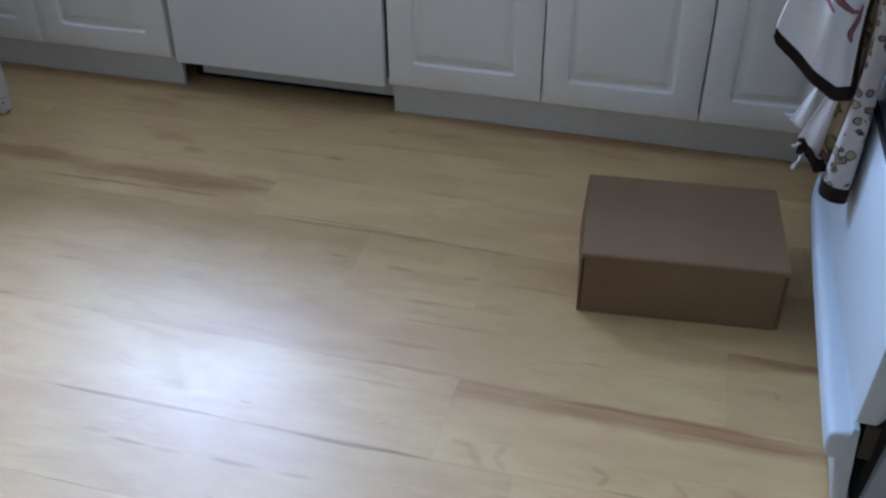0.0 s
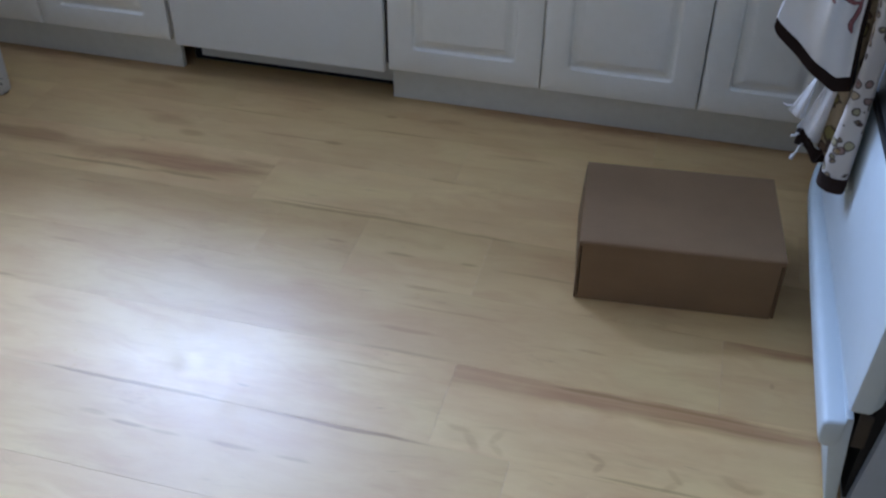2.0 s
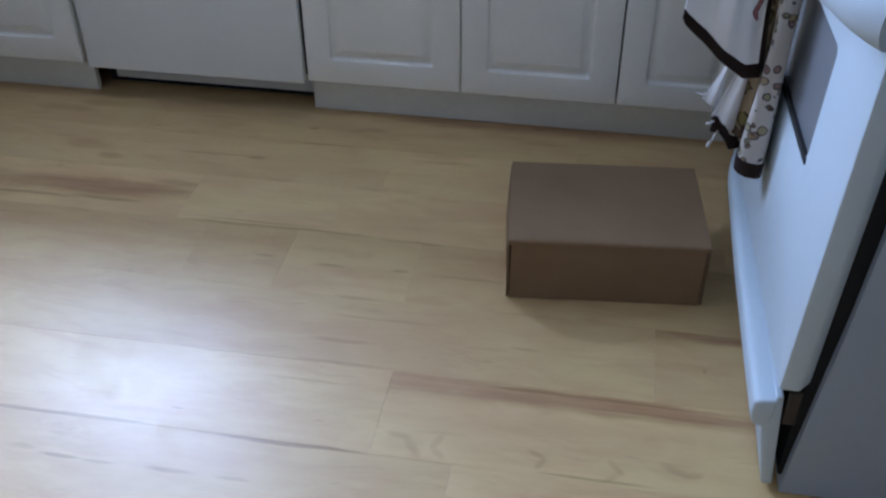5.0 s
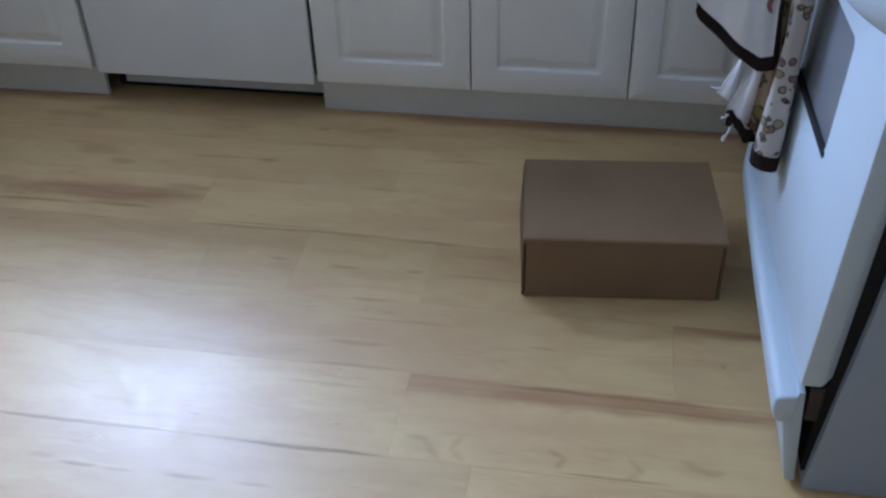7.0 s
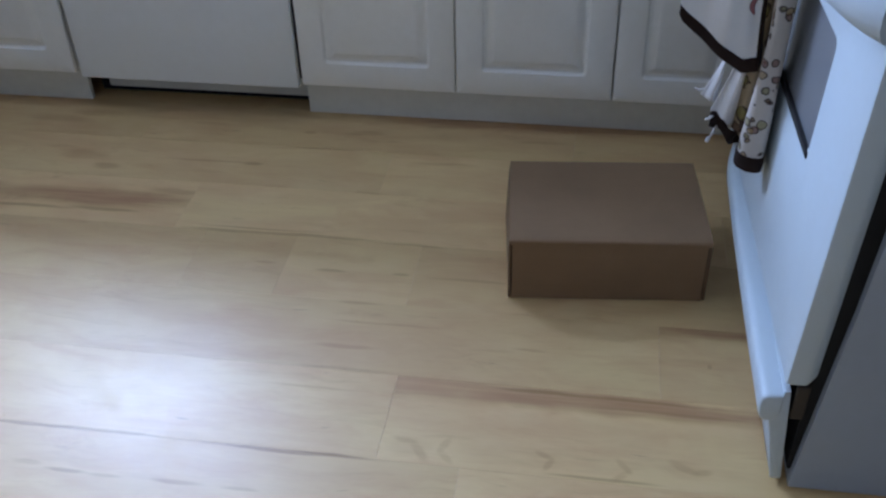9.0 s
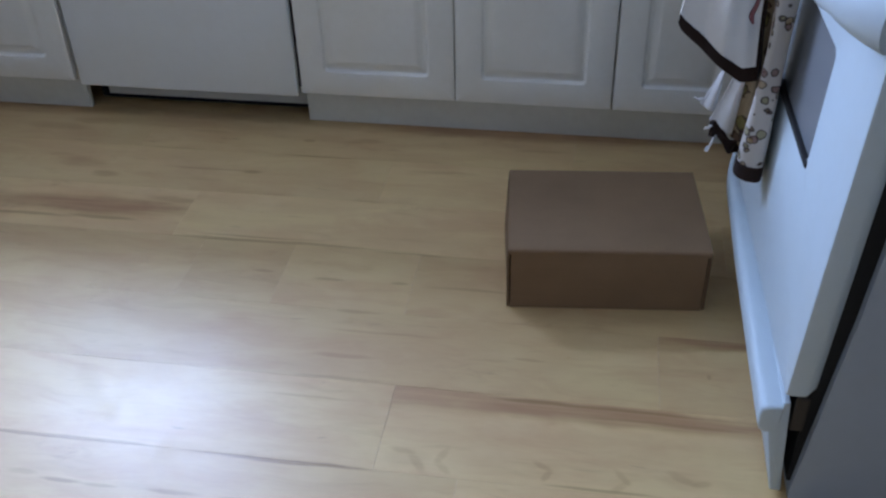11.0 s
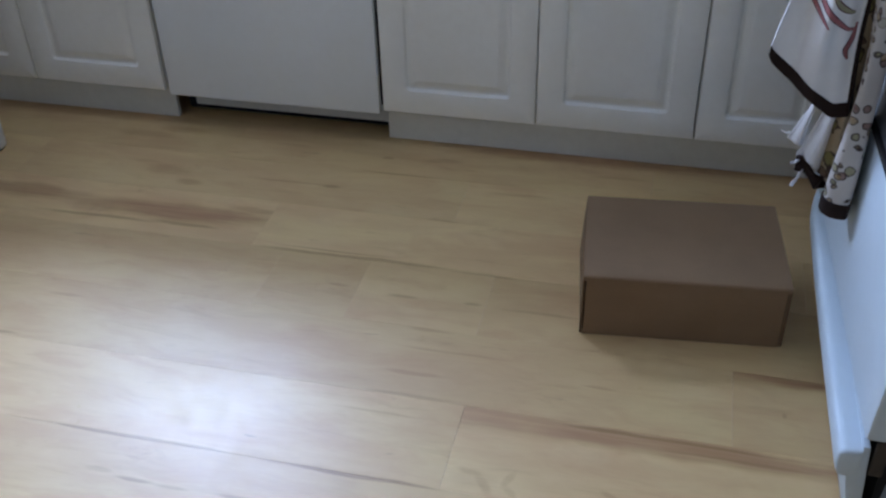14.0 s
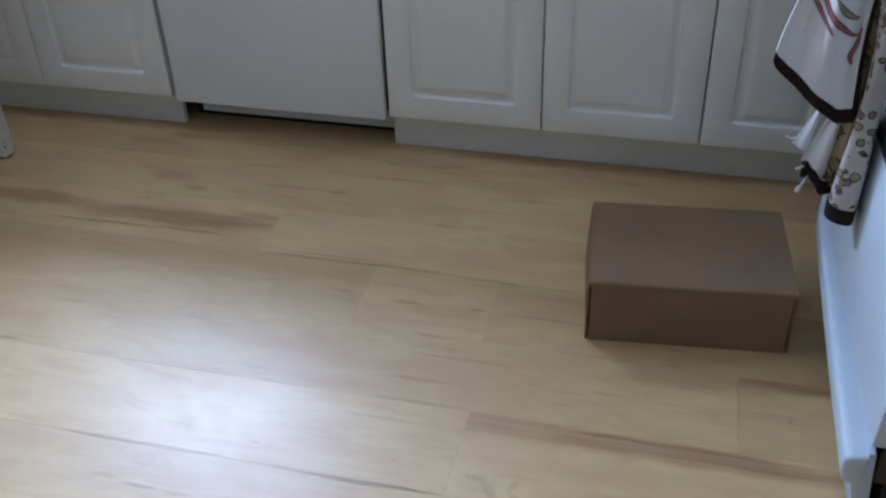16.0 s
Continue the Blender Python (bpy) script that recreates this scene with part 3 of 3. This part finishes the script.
def roll(u, v, grow=0.0):
    a = 2 * math.pi * u
    z = ease(0.846, TB, 0) + (TB - 0.846) * v
    wob = 0.0025 * math.sin(3 * a + 5 * v) + 0.003 * math.sin(7 * v + 1)
    rx = 0.0178 + grow + wob
    ry = 0.025 + grow + wob
    return (1.616 - 0.002 * v + rx * math.copysign(abs(math.cos(a)) ** 0.7, math.cos(a)) + 0.004 * math.sin(4 * v), -0.655 + ry * math.copysign(abs(math.sin(a)) ** 0.8, math.sin(a)), z)


def tube(fn, nu, v0, v1, nv, cap0=True, cap1=True):
    bm = bmesh.new()
    rings = [[bm.verts.new(fn(i / nu, v0 + (v1 - v0) * j / nv)) for i in range(nu)] for j in range(nv + 1)]
    for a, b in zip(rings, rings[1:]):
        for k in range(nu):
            bm.faces.new((a[k], a[(k + 1) % nu], b[(k + 1) % nu], b[k]))
    if cap0:
        bm.faces.new(rings[0])
    if cap1:
        bm.faces.new(rings[-1][::-1])
    return bm


smooth(part("fabric", tube(roll, 28, 0.0, 1.0, 30), PRINT, t1), 70)
smooth(part("hem", tube(lambda u, v: roll(u, v, 0.0022), 28, 0.955, 1.012, 3), HEM, t1, "dark brown bound hem"), 70)

# back layer of the towel, with the shade behind the roll painted in
smooth(part("back_fall", sheet(lambda u, v: (1.634 + 0.005 * u + 0.001 * math.sin(6 * u + 9 * v), -0.645 + 0.045 * u, 0.848 - v * (0.485 + 0.01 * math.sin(4 * u))), 12, 24, 0.003), SHADED, t1, "end hanging behind the handle, shade put into its colour"), 70)

# tan and cream towel behind it, pulled into pleats, its brown hem kicking out into the room
t2 = thing("tea_towel", "tan and cream tea towel with brown hem on oven handle", "towel", group="towels on the oven handle")


def drape(left, right, bottom_left, bottom_right, y, folds, depth, nu=18, nv=24, thick=0.003, swing=0.0):
    """A hanging fall between two upper and two lower corners (x, z), with folds that open downwards."""
    def at(u, v):
        top = Vector((left[0], y, left[1])).lerp(Vector((right[0], y, right[1])), u)
        low = Vector((bottom_left[0], y, bottom_left[1])).lerp(Vector((bottom_right[0], y, bottom_right[1])), u)
        p = top.lerp(low, v)
        p.x += swing * math.sin(math.pi * v) * (1 - u)
        p.y += depth * math.sin(folds * math.pi * u + 1.3 * v) * (0.35 + 0.65 * v)
        p.z += 0.15 * depth * math.sin(2.1 * folds * u + 0.6) * v
        return p
    return at, sheet(at, nu, nv, thick)


tan_at, bm = drape((1.590, 0.842), (1.622, 0.842), (1.578, 0.395), (1.624, 0.372), -0.612, 2.6, 0.010)
smooth(part("fabric", bm, TAN, t2), 70)
pleat_at, bm = drape((1.562, 0.840), (1.582, 0.840), (1.522, 0.446), (1.547, 0.438), -0.588, 1.7, 0.006, swing=0.042)
smooth(part("pleat", bm, TIE, t2, "plain cream reverse side, pulled to a point"), 70)
fall_at, bm = drape((1.572, 0.842), (1.598, 0.842), (1.540, 0.424), (1.590, 0.398), -0.606, 2.2, 0.008, swing=0.036)
smooth(part("pleat", bm, TIE, t2, "plain cream reverse side"), 70)


def crumple(u, v):
    x = 1.541 + 0.074 * u
    z = 0.426 - 0.047 * u + 0.005 * math.sin(9 * u + 0.4) - v * (0.025 + 0.004 * math.sin(13 * u))
    return Vector((x + 0.004 * v * math.sin(7 * u), -0.614 + 0.008 * math.sin(11 * u) + 0.004 * math.sin(5 * v + 17 * u), z))


smooth(part("hem", sheet(crumple, 26, 6, 0.006), HEM, t2, "crumpled dark brown hem"), 70)
for start, dx, dz, knot in ((Vector((1.553, -0.612, 0.402)), -0.013, -0.034, 0.0020), (pleat_at(0.05, 0.98), -0.017, 0.003, 0.0), (Vector((1.544, -0.612, 0.421)), -0.012, -0.009, 0.0008)):
    pts = [start + Vector((dx * i / 5, 0.002 * math.sin(2 * i), dz * i / 5 + 0.0012 * math.sin(1.7 * i))) for i in range(6)]
    smooth(part("tie", sweep(pts, lambda u: 0.0024 - 0.0008 * u + (knot if u > 0.75 else 0), 7), TIE, t2, "short white cotton tie"), 70)

# cream towel with red figures, bunched and flaring out
t3 = thing("tea_towel", "white tea towel with red printed figures, bunched over oven handle", "towel", group="towels on the oven handle")


def cream_sheet(u, v):
    rise = max(0.0, (u - 0.16) / 0.84)
    top = Vector((1.597 - 0.068 * u, -0.650 + 0.03 * u, 0.848))
    low = Vector((1.595 - 0.134 * u, -0.650 + 0.045 * u, 0.524 + 0.078 * rise ** 1.05 + 0.003 * max(0.0, 0.16 - u) / 0.16))
    p = top.lerp(low, v)
    p.x -= 0.006 * math.sin(math.pi * v)
    fold = 0.016 * math.sin(8.5 * u + 0.6 + 0.9 * v) + 0.005 * math.sin(19 * u + 2.5 * v)
    p.y += fold * math.sin(math.pi * (0.14 + v * 0.78))
    # the outer corner is rounded off
    c = max(0.0, (u - 0.9) / 0.1) ** 2 * max(0.0, (v - 0.8) / 0.2) ** 2
    p.x += 0.004 * c
    p.z += 0.007 * c - 0.002 * math.sin(math.pi * u) * v
    return p


smooth(part("fabric", sheet(lambda u, v: cream_sheet(u, v * 0.93), 40, 36, 0.003), TOWEL, t3), 70)
smooth(part("hem", sheet(lambda u, v: cream_sheet(u, 0.925 + v * 0.075), 40, 4, 0.006), HEM, t3, "dark brown bound hem"), 70)
smooth(part("side_binding", sheet(lambda u, v: cream_sheet(0.0, v) + Vector((0.002 + 0.007 * u, 0.022 * u, 0.006 * u)), 4, 30, 0.005), HEM, t3, "dark brown bound edge"), 70)


def printed(points, width, material, label, lift=0.0024):
    """A printed stroke that lies on the cream towel, through points (x, z), tapering to its ends."""
    def on_cloth(x, z):
        v = (0.848 - z) / 0.30
        return (1.597 - x) / (0.068 + 0.066 * v), v
    path = []
    for (xa, za), (xb, zb) in zip(points, points[1:]):
        path += [(xa + (xb - xa) * k / 6, za + (zb - za) * k / 6) for k in range(6)]
    path.append(points[-1])
    n = len(path) - 1
    for _ in range(2):
        path = [path[0]] + [tuple((path[k - 1][c] + 2 * path[k][c] + path[k + 1][c]) / 4 for c in (0, 1)) for k in range(1, n)] + [path[n]]

    def at(f, g):
        k = min(int(f * n + 0.5), n)
        a, b = path[max(k - 1, 0)], path[min(k + 1, n)]
        d = Vector((b[0] - a[0], b[1] - a[1])).normalized()
        w = width * (g - 0.5) * (0.25 + 0.75 * math.sin(math.pi * min(0.95, max(0.05, f))))
        u, v = on_cloth(path[k][0] - d.y * w, path[k][1] + d.x * w)
        return cream_sheet(max(0.01, u), v) + Vector((-0.0006, -lift, 0.0))
    smooth(part("print", sheet(at, n, 3, 0.0008), material, t3, label), 70)


for points, width, fill, label in ((((1.523, 0.726), (1.540, 0.701), (1.562, 0.690), (1.588, 0.685)), 0.012, RED_PRINT, "red printed figure"),
                                   (((1.510, 0.706), (1.528, 0.690), (1.549, 0.675)), 0.010, RED_PRINT, "red printed figure"),
                                   (((1.591, 0.694), (1.588, 0.670), (1.580, 0.654), (1.586, 0.640)), 0.010, RED_PRINT, "red printed figure"),
                                   (((1.545, 0.728), (1.562, 0.713), (1.584, 0.712)), 0.012, LEAF_PRINT, "olive printed leaf")):
    printed(points, width, PLUM_PRINT, "dark outline of the print")
    printed(points, width * 0.62, fill, label, 0.0032)


# ---- cardboard box ----
BW, BD, BH, BZ = 0.388, 0.282, 0.147, 0.0035
bx = thing("cardboard_box", "plain brown closed cardboard box on the wooden floor", "box", 1.196, -0.650, 0, 5.4)
part("base", box(0.004, BW - 0.004, 0.004, BD - 0.004, BZ - 0.0008, 0.010), BOARD, bx)


def board_panel(fn, nu, nv, thick, swell):
    def g(u, v):
        p, n = fn(u, v)
        return Vector(p) + Vector(n) * (swell * math.sin(math.pi * u) * math.sin(math.pi * v))
    return sheet(g, nu, nv, thick)


smooth(part("front_wall", board_panel(lambda u, v: ((0.006 + u * (BW - 0.012), 0.0015, BZ + v * (BH - BZ - 0.004)), (0, -1, 0)), 12, 6, 0.003, 0.0015), BOARD, bx), 40)
smooth(part("back_wall", board_panel(lambda u, v: ((0.006 + u * (BW - 0.012), BD - 0.0015, BZ + v * (BH - BZ - 0.004)), (0, 1, 0)), 12, 6, 0.003, 0.0015), BOARD, bx), 40)
smooth(part("side_wall", board_panel(lambda u, v: ((0.0015 - 0.008 * u * (1 - v) ** 0.8, 0.002 + u * (BD - 0.004), BZ + v * (BH - BZ - 0.004)), (-1, 0, 0)), 14, 8, 0.003, 0.002), BOARD, bx), 40)
smooth(part("side_wall", board_panel(lambda u, v: ((BW - 0.0015, 0.002 + u * (BD - 0.004), BZ + v * (BH - BZ - 0.004)), (1, 0, 0)), 10, 6, 0.003, 0.002), BOARD, bx), 40)


def lid_point(u, v):
    """The tuck lid: a top sheet that folds down a little in front."""
    prof = ((-0.0010, BH - 0.010), (-0.0016, BH - 0.005), (-0.0008, BH - 0.0012), (0.0020, BH + 0.0003), (0.030, BH + 0.0014), (BD * 0.5, BH + 0.0022), (BD - 0.030, BH + 0.0014), (BD + 0.001, BH + 0.0002))
    k = min(int(v * 7), 6)
    f = v * 7 - k
    y = prof[k][0] * (1 - f) + prof[k + 1][0] * f
    z = prof[k][1] * (1 - f) + prof[k + 1][1] * f
    return (0.0015 + u * (BW - 0.0005), y, z + 0.0016 * math.sin(5.1 * u + 0.7) * math.sin(math.pi * max(0.0, min(1.0, y / BD))))


smooth(part("lid", sheet(lid_point, 18, 14, 0.0028), BOARD, bx, "brown cardboard tuck lid"), 50)
for x in (0.0, BW):
    part("corner_slot", box(x - 0.0012 if x == 0 else x - 0.0008, x + 0.0008 if x == 0 else x + 0.0012, -0.0012, 0.002, BZ + 0.004, BH - 0.013), INNER, bx, "dark open corner edge")

# ---- table ----
# only the foot of the first leg is known, the table is added
tb = thing("kitchen_table", "white painted chipped square leg, with an unseen table added to it", "table", -0.418, -0.216, 0)


def leg_mesh():
    bm = bmesh.new()
    loops = []
    for r, z in ((0.019, 0.006), (0.021, 0.009), (0.0215, 0.03), (0.0228, 0.25), (0.0250, 0.71)):
        loops.append([bm.verts.new((r * math.copysign(abs(math.cos(a)) ** 0.32, math.cos(a)), r * math.copysign(abs(math.sin(a)) ** 0.32, math.sin(a)), z)) for a in (2 * math.pi * k / 24 for k in range(24))])
    for a, b in zip(loops, loops[1:]):
        for k in range(24):
            bm.faces.new((a[k], a[(k + 1) % 24], b[(k + 1) % 24], b[k]))
    bm.faces.new(loops[0][::-1])
    bm.faces.new(loops[-1])
    return bm


for dx, dy in ((0, 0), (-0.70, 0), (0, -0.78), (-0.70, -0.78)):
    lg = smooth(part("leg", leg_mesh(), LEG, tb), 50)
    lg.location = (dx, dy, 0)
    part("foot_pad", sweep(((0, 0, 0.0024), (0, 0, 0.005), (0, 0, 0.0075)), 0.0195, 12), BLACK, lg, "dark scuffed foot")
# unseen top, its overhang sized to shade the left floor and cabinets
smooth(part("shading_tabletop", box(-0.78, 0.110, -0.86, 0.090, 0.712, 0.740, 0.006, 3), LEG, tb), 30)

# ---- floor ----
fl = thing("floor", "pale maple laminate plank floor with dark heartwood streaks", "floor", kind="structure")
part("subfloor", box(X0, X1, Y0, Y1, -0.1, -0.008), plain("underlay", (0.16, 0.11, 0.07), 0.9), fl)
GAP = 0.0003
PITCH = 0.2
SEAMS = (0.058, -0.132, -0.315, -0.497, -0.699, -0.897, -1.099)
JOINTS = {1: (-0.76, 0.428), 2: (-0.30, 0.510, 0.715, 0.995), 3: (-0.10, 1.494), 4: (-0.25, 1.017), 0: (-0.30, 0.86), -1: (0.2, 1.30), 5: (-0.05, 1.16)}
plank_meshes = {}


def plank_mesh(length, width, material):
    """A plank with a small eased edge, its left near corner at the origin, top at z = 0.002."""
    key = (round(length, 3), round(width, 3), material.name)
    if key not in plank_meshes:
        e = 0.0002
        vs, fs = [], []
        for inset, z in ((0.0, -0.008), (0.0, 0.00185), (e, 0.002)):
            vs += [(inset, inset, z), (length - inset, inset, z), (length - inset, width - inset, z), (inset, width - inset, z)]
        for r in (0, 4):
            for k in range(4):
                fs.append((r + k, r + (k + 1) % 4, r + 4 + (k + 1) % 4, r + 4 + k))
        fs += [(3, 2, 1, 0), (8, 9, 10, 11)]
        me = bpy.data.meshes.new("plank")
        me.from_pydata(vs, [], fs)
        me.materials.append(material)
        plank_meshes[key] = me
    return plank_meshes[key]


def seam_line(k):
    """The far edge of plank row k."""
    k += 1
    if k < 0:
        return SEAMS[0] - PITCH * k
    return SEAMS[k] if k < len(SEAMS) else SEAMS[-1] - PITCH * (k - len(SEAMS) + 1)


random.seed(11)
for k in range(-4, 24):
    y1, y0 = seam_line(k), seam_line(k + 1)
    y0c, y1c = max(y0, Y0), min(y1, Y1)
    if y1c - y0c < 0.02:
        continue
    known = sorted(JOINTS.get(k, (-0.6 + 1.2 * random.random(),)))
    cuts = list(known)
    while cuts[0] > X0:
        cuts.insert(0, cuts[0] - 1.21)
    while cuts[-1] < X1:
        cuts.append(cuts[-1] + 1.21)
    for a, b in zip(cuts, cuts[1:]):
        a, b = max(a, X0), min(b, X1)
        if b - a < 0.03:
            continue
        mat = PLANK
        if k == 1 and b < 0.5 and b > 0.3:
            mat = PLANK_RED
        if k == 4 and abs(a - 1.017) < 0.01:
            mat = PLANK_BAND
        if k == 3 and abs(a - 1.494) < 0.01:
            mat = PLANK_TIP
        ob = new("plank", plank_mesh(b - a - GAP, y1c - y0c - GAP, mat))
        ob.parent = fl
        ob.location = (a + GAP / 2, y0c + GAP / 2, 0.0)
